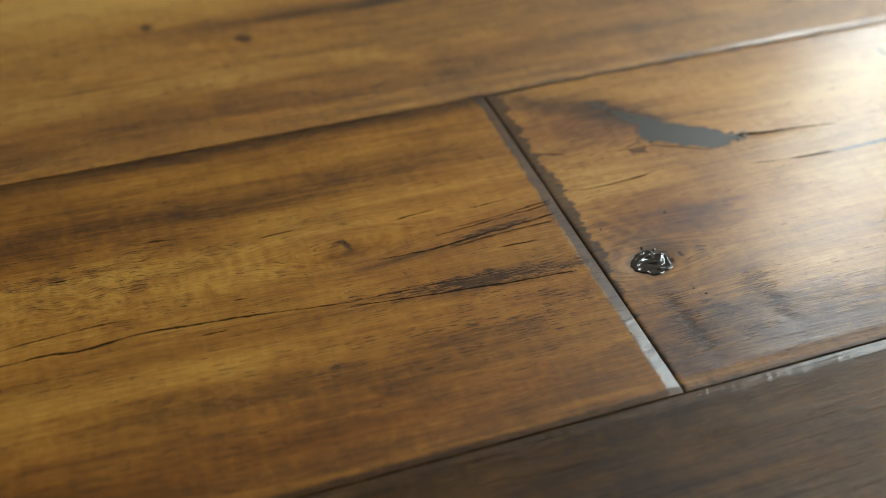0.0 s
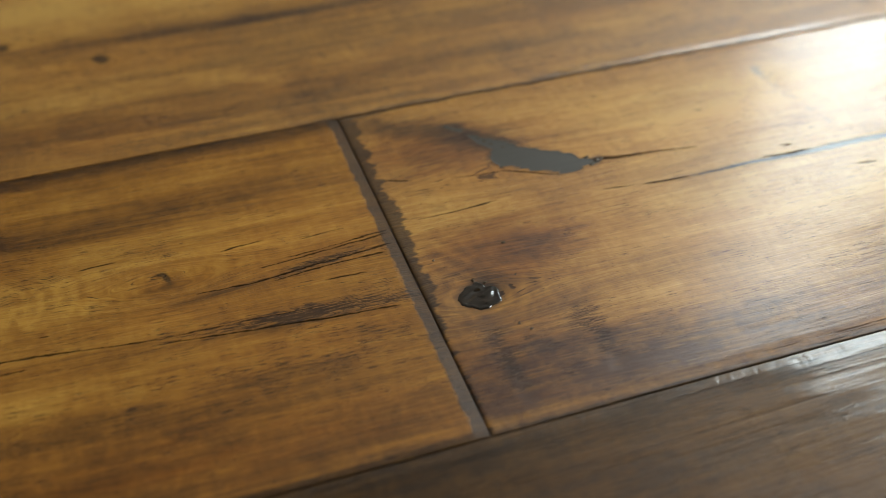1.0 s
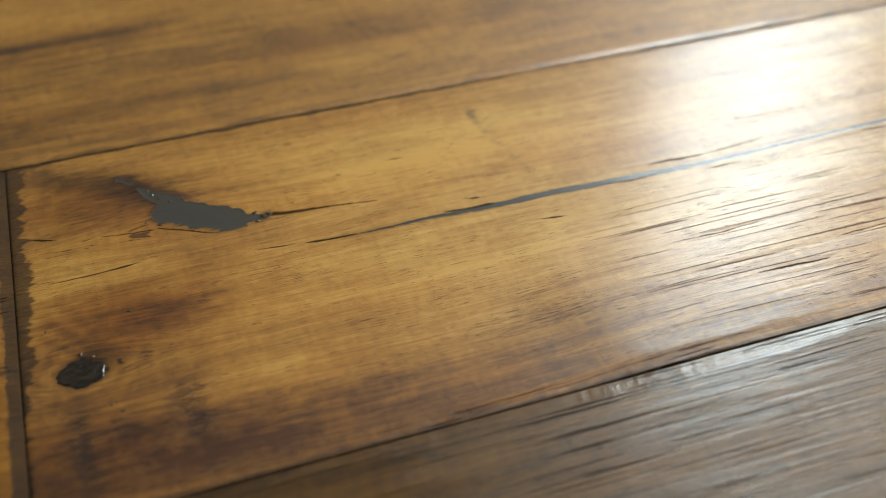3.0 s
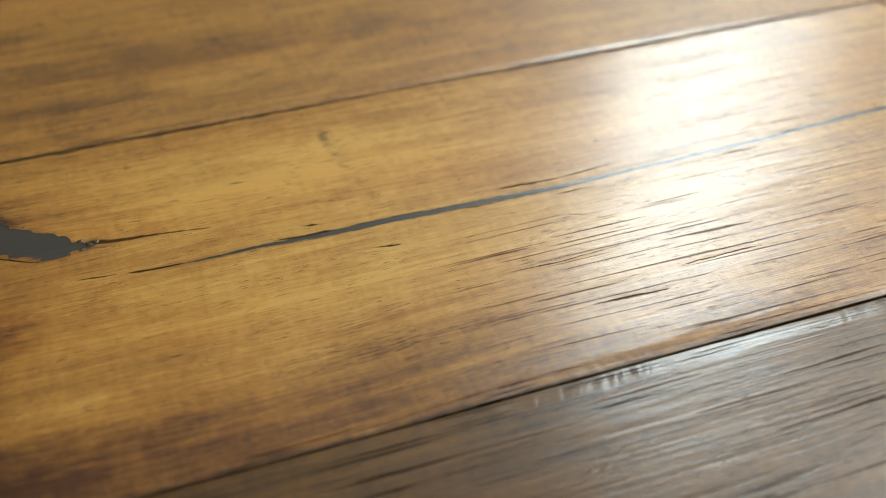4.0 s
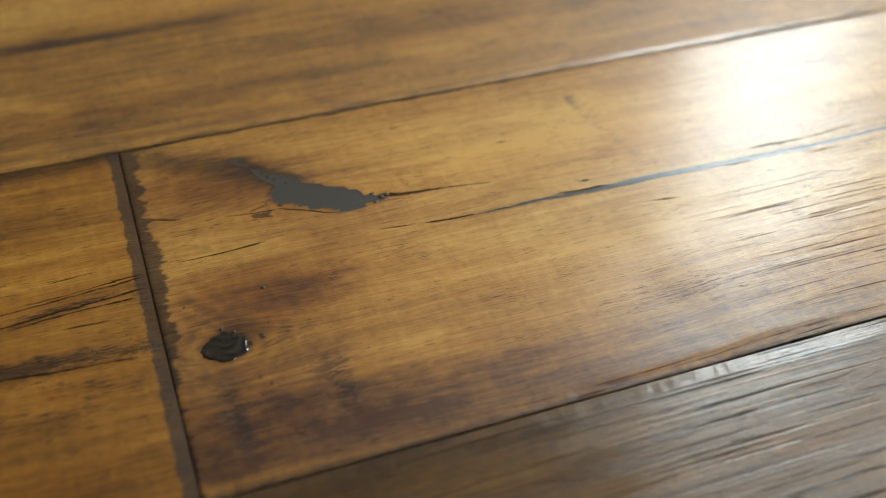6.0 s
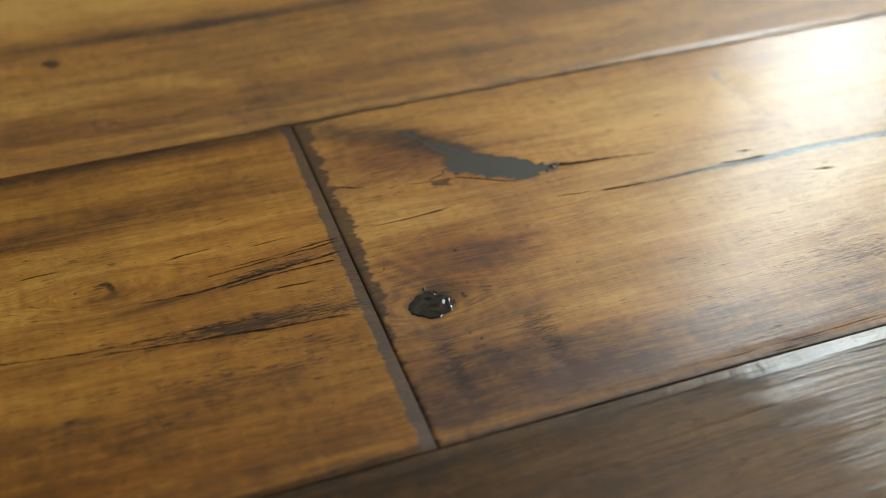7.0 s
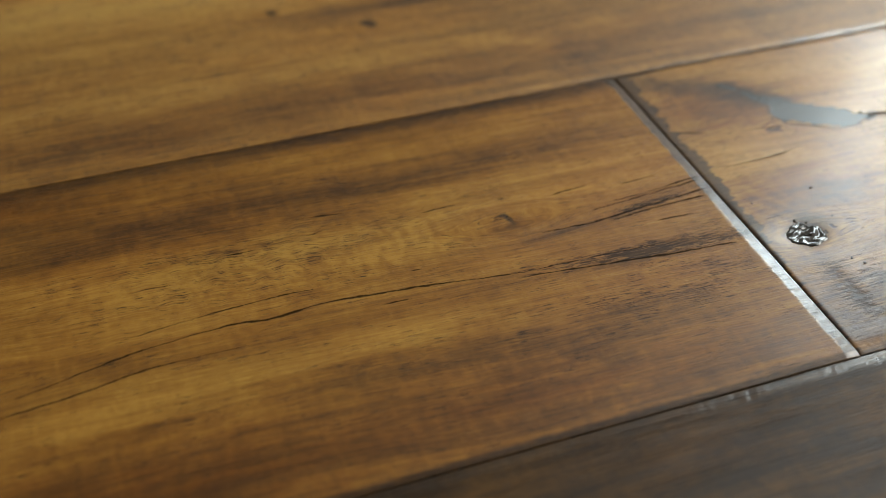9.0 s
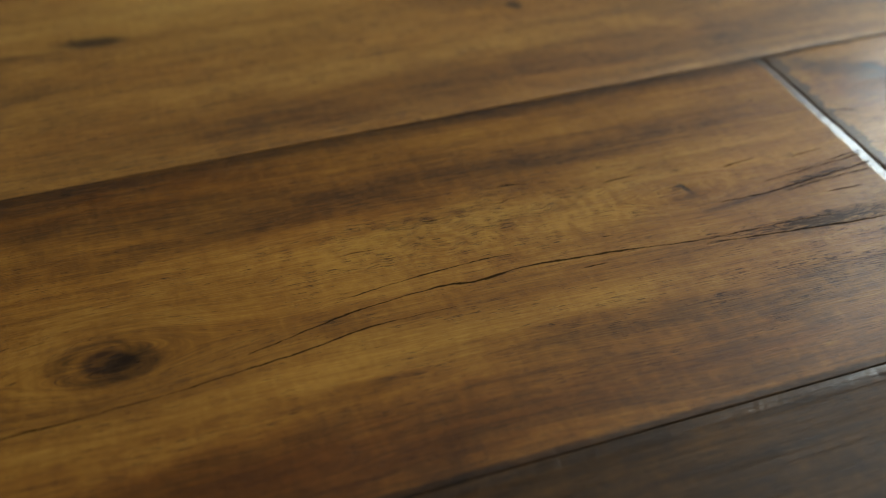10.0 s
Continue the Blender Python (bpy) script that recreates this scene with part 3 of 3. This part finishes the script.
def shape_d(f):
    x, y = f.x, f.y
    f.v = f.v + 2.2 * vnoise(x / 90, y / 40, 45, 2)
    scraped(f, 57, 0.9)
    f.whorl(-61, 55, 12, 8, 5.0)
    f.whorl(-90, 73, 10, 7, 4.0)
    f.whorl(-197, 80, 25, 9, 6.0)
    f.tone += 1.15 * bell(x, y, -110, 94, 110, 15) + 0.35 * bell(x, y, -40, 35, 120, 9)
    f.stain_shade += 0.26 * bell(x, y, -25, 66.5, 45, 2.6, 0) + 0.30 * bell(x, y, 85, 49, 26, 2.0, -4)
    f.tone += -1.0 * bell(x, y, -20, 66, 62, 4.5, -0.5) - 0.35 * bell(x, y, -110, 12, 110, 8) - 0.5 * bell(x, y, 120, 40, 90, 7)
    f.tone += -0.25 * bell(x, y, 60, 18, 6, 22) - 0.25 * bell(x, y, -5, 25, 5, 20)
    f.stain_shade += 1.0 * bell(x, y, -61, 55.5, 2.6, 2.8, 20) + 0.4 * bell(x, y, -70, 58, 10, 2, -5) + 0.85 * bell(x, y, -90, 72.5, 2.4, 2.6) + 1.1 * bell(x, y, -198, 75, 10, 3.4, -8)
    f.stain_shade += 0.40 * bell(x, y, -226, 72, 20, 3.0) + 0.35 * bell(x, y, -80, 62, 18, 2)
    f.stain_shade += 0.30 * bell(x, y, -125, 74, 9, 1.3)
    f.brushed = np.maximum(f.brushed, 2.0 * smooth((3.0 - y) / 1.0) * smooth((x - 30) / 90))
    f.stain_shade += 0.55 * smooth((2.4 + 1.2 * vnoise(x / 9, y * 0, 97, 3) - y) / 2.2) * (0.40 + 0.60 * smooth((x + 12) / 12))
    f.pits += 0.15
    f.tone -= 0.34 * bell(x, y, 15, 38, 85, 28)
    f.heart += 0.65 * bell(x, y, -140, 16, 130, 20) + 0.40 * bell(x, y, 20, 24, 80, 22)
    f.groove(0.15, 59, 1.2, 0.03)


def shape_e(f):
    x, y = f.x, f.y
    f.v = f.v + 1.6 * vnoise(x / 90, y / 40, 66, 2)
    scraped(f, 83, 1.1)
    f.z += 0.012 * vnoise(x / 30, y / 1.1, 87, 2) * smooth((x - 80) / 30)
    f.groove(0.34 + 0.66 * smooth((x - 62 + 0.5 * (y + 140) + 14 * vnoise(x / 20, y / 2.2, 88, 2)) / 22), 85, 0.95, 0.022)
    f.stain_shade += 0.15 * smooth((y + 129) / 2)
    f.brushed = np.maximum(f.brushed, 0.72 * smooth((y + 131.0 + 1.4 * vnoise(x / 2.5, y / 3, 86, 3)) / 4.5))
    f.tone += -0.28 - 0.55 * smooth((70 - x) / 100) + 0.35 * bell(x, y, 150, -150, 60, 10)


def shape_far(f):
    f.v = f.v + 1.5 * vnoise(f.x / 90, f.y / 40, 101, 2)


floor = part("floor", box((-1.45, -1.3, -0.03), (0.95, 0.40, -0.0115)), mat_sub)
tagged(floor, "floor of brown hand-scraped hardwood boards with worn edges", "floor", kind="structure")
FX, FY = (-262, 352, 0.45), (-186, 122, 0.45)
plank_a = plank("plank", -1150, -0.08, -124.85, -0.06, FX, FY, shape_a, wood_a, floor, "golden brown board with cracks and a dark knot",
                ((3, 1, 0), (3.2, 0.29, 0.05), (1.8, 0.4, 0.08), (9.0, 0.42, 0.03)))
plank_b = plank("plank", 0.1, 326.7, -124.85, -0.06, FX, FY, shape_b, wood_b, floor, "honey brown board with grey filler and a resin knot",
                ((0.7, 0.22, 0.0), (1.4, 0.18, 0.02), (3.8, 0.34, 0.15), (1.9, 0.50, 0.12)))
plank("plank", 327.3, 945, -124.8, -0.25, FX, FY, shape_far, wood_b, floor, "",
      ((1.2, 0.08, 0.02), (3, 1, 0), (2.5, 0.8, 0.1), (1.5, 0.5, 0.1)))
plank("plank", -900, 940, 0.06, 124.8, FX, FY, shape_d, wood_d, floor, "amber brown board with small dark knots",
      ((3, 1, 0), (3, 1, 0), (2.6, 0.36, 0.15), (2, 0.8, 0)))
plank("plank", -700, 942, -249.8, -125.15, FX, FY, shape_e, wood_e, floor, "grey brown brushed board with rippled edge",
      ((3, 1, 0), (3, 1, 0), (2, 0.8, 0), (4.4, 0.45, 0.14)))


def resin_knot(parent):
    """A lump of dark resin, rippled and glossy."""
    bm = bmesh.new()
    rings, seg = 30, 90
    centre = bm.verts.new((0, 0, 0.0004))
    rows = []
    for k in range(1, rings + 1):
        r = k / rings
        row = []
        for j in range(seg):
            a = 2 * math.pi * j / seg
            wide = 1 + 0.40 * noise.noise((math.cos(a) * 1.8, math.sin(a) * 1.8, 4.2)) + 0.08 * noise.noise((math.cos(a) * 6, math.sin(a) * 6, 2.2))
            x, y = 5.7 * r * wide * math.cos(a), 5.4 * r * wide * math.sin(a)
            ridge = abs(noise.noise((x / 7.0, y / 2.0, 1.7))) + 0.22 * abs(noise.noise((x / 3.5, y / 1.3, 5.1)))
            fold = math.sin(2.1 * (y + 1.3 * math.sin(0.75 * x)))
            z = 0.08 * fold * (1 - r ** 6) + 0.22 * (1 - r ** 4) - 0.55 * r ** 8 + (0.12 - 0.40 * ridge) * (1 - r ** 5) + 0.20 * math.exp(-((r - 0.82) / 0.10) ** 2)
            row.append(bm.verts.new((x / 1000, y / 1000, z / 1000)))
        rows.append(row)
    for j in range(seg):
        bm.faces.new((centre, rows[0][j], rows[0][(j + 1) % seg]))
        for k in range(rings - 1):
            bm.faces.new((rows[k][j], rows[k + 1][j], rows[k + 1][(j + 1) % seg], rows[k][(j + 1) % seg]))
    for face in bm.faces:
        face.smooth = True
    ob = part("resin_knot", bm, mat_resin, parent, "glossy black resin knot")
    ob.matrix_local = pose(0.0125, -0.0845, -0.00035, 0, 0, 18)
    return ob


resin_knot(plank_b)


def add_glint(x, y, size, turn):
    """A tiny glossy bead, added to make a glint where the surface is chipped."""
    bm = bmesh.new()
    bmesh.ops.create_icosphere(bm, subdivisions=2, radius=1)
    for v in bm.verts:
        v.co *= 1 + 0.45 * noise.noise(v.co * 1.7 + Vector((x, y, 0)))
        v.co = Vector((v.co.x * size, v.co.y * size * 0.6, v.co.z * size * 0.5)) / 1500
    for face in bm.faces:
        face.smooth = True
    ob = part("glint_bead", bm, mat_glint, plank_b, "tiny glossy bead added for a glint")
    ob.matrix_local = pose(x / 1000, y / 1000, -0.0001, 0, 0, turn)


# added beads: glints of small pits, chips and the filler's broken edge
for spot in ((6.3, -68.8, 0.9, 60), (25, -68, 1.1, 10), (23.5, -80, 0.6, 30), (62, -43.8, 1.7, -15), (60, -45.2, 1.3, 20), (27.5, -15.5, 0.9, -30),
             (35, -23, 0.7, 0), (37.5, -27, 0.9, -40), (135, -48, 0.6, 20), (33, -36.5, 0.7, 0), (60, -41.5, 1.3, 15), (63.6, -43.1, 1.4, 40),
             (57, -46.2, 0.8, -20), (40, -29.5, 0.8, -35), (43, -28.2, 0.7, 10), (36, -25.2, 0.9, -50), (47, -31.4, 0.6, -25), (13, -78.6, 1.0, 70),
             (15.5, -80.2, 0.8, 10), (18, -96, 0.8, 60), (20, -98.6, 0.9, 20), (61.3, -110.6, 0.5, 0)):
    add_glint(*spot)

# ---- the rest of the floor ----
for a, b, lo, hi, m in ((-1440, -1150.2, -124.8, -0.2, wood_d), (-1440, -900.2, 0.2, 124.8, wood_b), (-1440, -700.2, -249.8, -125.2, wood_a)):
    plank("plank", a, b, lo, hi, (0, 0, 30.0), (0, 0, 12.0), shape_far, m, floor, "", ((3, 0, 0),) * 4)
ROWS_BEYOND = ((125.2, 249.8), (250.2, 399.0), (-374.8, -250.2), (-499.8, -375.2), (-624.8, -500.2), (-749.8, -625.2), (-874.8, -750.2), (-1000, -875.2), (-1125, -1000.2), (-1295, -1125.2))
for k, (lo, hi) in enumerate(ROWS_BEYOND):
    cut = (-1440, -310 + 170 * (k % 4), 500 - 120 * (k % 3), 945)
    for a, b in zip(cut, cut[1:]):
        plank("plank", a + 0.2, b - 0.2, lo, hi, (0, 0, 30.0), (0, 0, 12.0), shape_far, (wood_a, wood_d, wood_b)[k % 3], floor, "",
              ((3, 0, 0),) * 4)

# ---- room ----
def wall(name, lo, hi, material=mat_wall, label="plain painted wall"):
    return tagged(part(name, box(lo, hi), material), label, "wall", kind="structure")


TOP = 2.4


def wall_of(name, blocks, label):
    bm = bmesh.new()
    for lo, hi in blocks:
        piece = box(lo, hi)
        me = bpy.data.meshes.new("piece")
        piece.to_mesh(me)
        piece.free()
        bm.from_mesh(me)
        bpy.data.meshes.remove(me)
    return tagged(part(name, bm, mat_wall), label, "wall", kind="structure")


wall("wall_west", (-1.55, -1.4, -0.03), (-1.45, 0.55, TOP))
wall_of("wall_east", (((EAST_X, -1.4, -0.03), (EAST_X + 0.12, EAST_Y0, TOP)), ((EAST_X, EAST_Y1, -0.03), (EAST_X + 0.12, WALL_Y, TOP)),
                      ((EAST_X, EAST_Y0, -0.03), (EAST_X + 0.12, EAST_Y1, EAST_Z0)), ((EAST_X, EAST_Y0, EAST_Z1), (EAST_X + 0.12, EAST_Y1, TOP))),
        "plain painted wall with a wide window")
wall("wall_south", (-1.45, -1.4, -0.03), (EAST_X, -1.3, TOP))
T = 0.12
wall_of("wall_north", (((-1.45, WALL_Y, -0.03), (WIN_X0, WALL_Y + T, TOP)), ((WIN_X1, WALL_Y, -0.03), (EAST_X + 0.12, WALL_Y + T, TOP)),
                       ((WIN_X0, WALL_Y, -0.03), (WIN_X1, WALL_Y + T, WIN_Z0)), ((WIN_X0, WALL_Y, WIN_Z1), (WIN_X1, WALL_Y + T, TOP))),
        "plain painted wall with a narrow window")
tagged(part("ceiling", box((-1.55, -1.4, TOP), (1.07, 0.55, TOP + 0.08)), mat_ceiling), "plain white ceiling", "ceiling", kind="structure")
window = tagged(new("window_1"), "narrow white window with a low rail", "window", kind="structure")
for lo, hi in (((WIN_X0, WALL_Y + 0.03, WIN_Z0), (WIN_X0 + 0.012, WALL_Y + 0.07, WIN_Z1)), ((WIN_X1 - 0.012, WALL_Y + 0.03, WIN_Z0), (WIN_X1, WALL_Y + 0.07, WIN_Z1)),
               ((WIN_X0 + 0.012, WALL_Y + 0.03, WIN_Z0), (WIN_X1 - 0.012, WALL_Y + 0.07, WIN_Z0 + 0.012)), ((WIN_X0 + 0.012, WALL_Y + 0.03, WIN_Z1 - 0.012), (WIN_X1 - 0.012, WALL_Y + 0.07, WIN_Z1))):
    part("window_frame", box(lo, hi, 0.002), mat_frame, window)
part("rail", box((WIN_X0 + 0.012, WALL_Y + 0.035, 0.412), (WIN_X1 - 0.012, WALL_Y + 0.065, 0.430), 0.002), mat_frame, window)
window = tagged(new("window_2"), "wide white window beside the floor", "window", kind="structure")
for lo, hi in (((EAST_X + 0.03, EAST_Y0, EAST_Z0), (EAST_X + 0.07, EAST_Y0 + 0.03, EAST_Z1)), ((EAST_X + 0.03, EAST_Y1 - 0.03, EAST_Z0), (EAST_X + 0.07, EAST_Y1, EAST_Z1)),
               ((EAST_X + 0.03, EAST_Y0 + 0.03, EAST_Z0), (EAST_X + 0.07, EAST_Y1 - 0.03, EAST_Z0 + 0.03)), ((EAST_X + 0.03, EAST_Y0 + 0.03, EAST_Z1 - 0.03), (EAST_X + 0.07, EAST_Y1 - 0.03, EAST_Z1))):
    part("window_frame", box(lo, hi, 0.003), mat_frame, window)
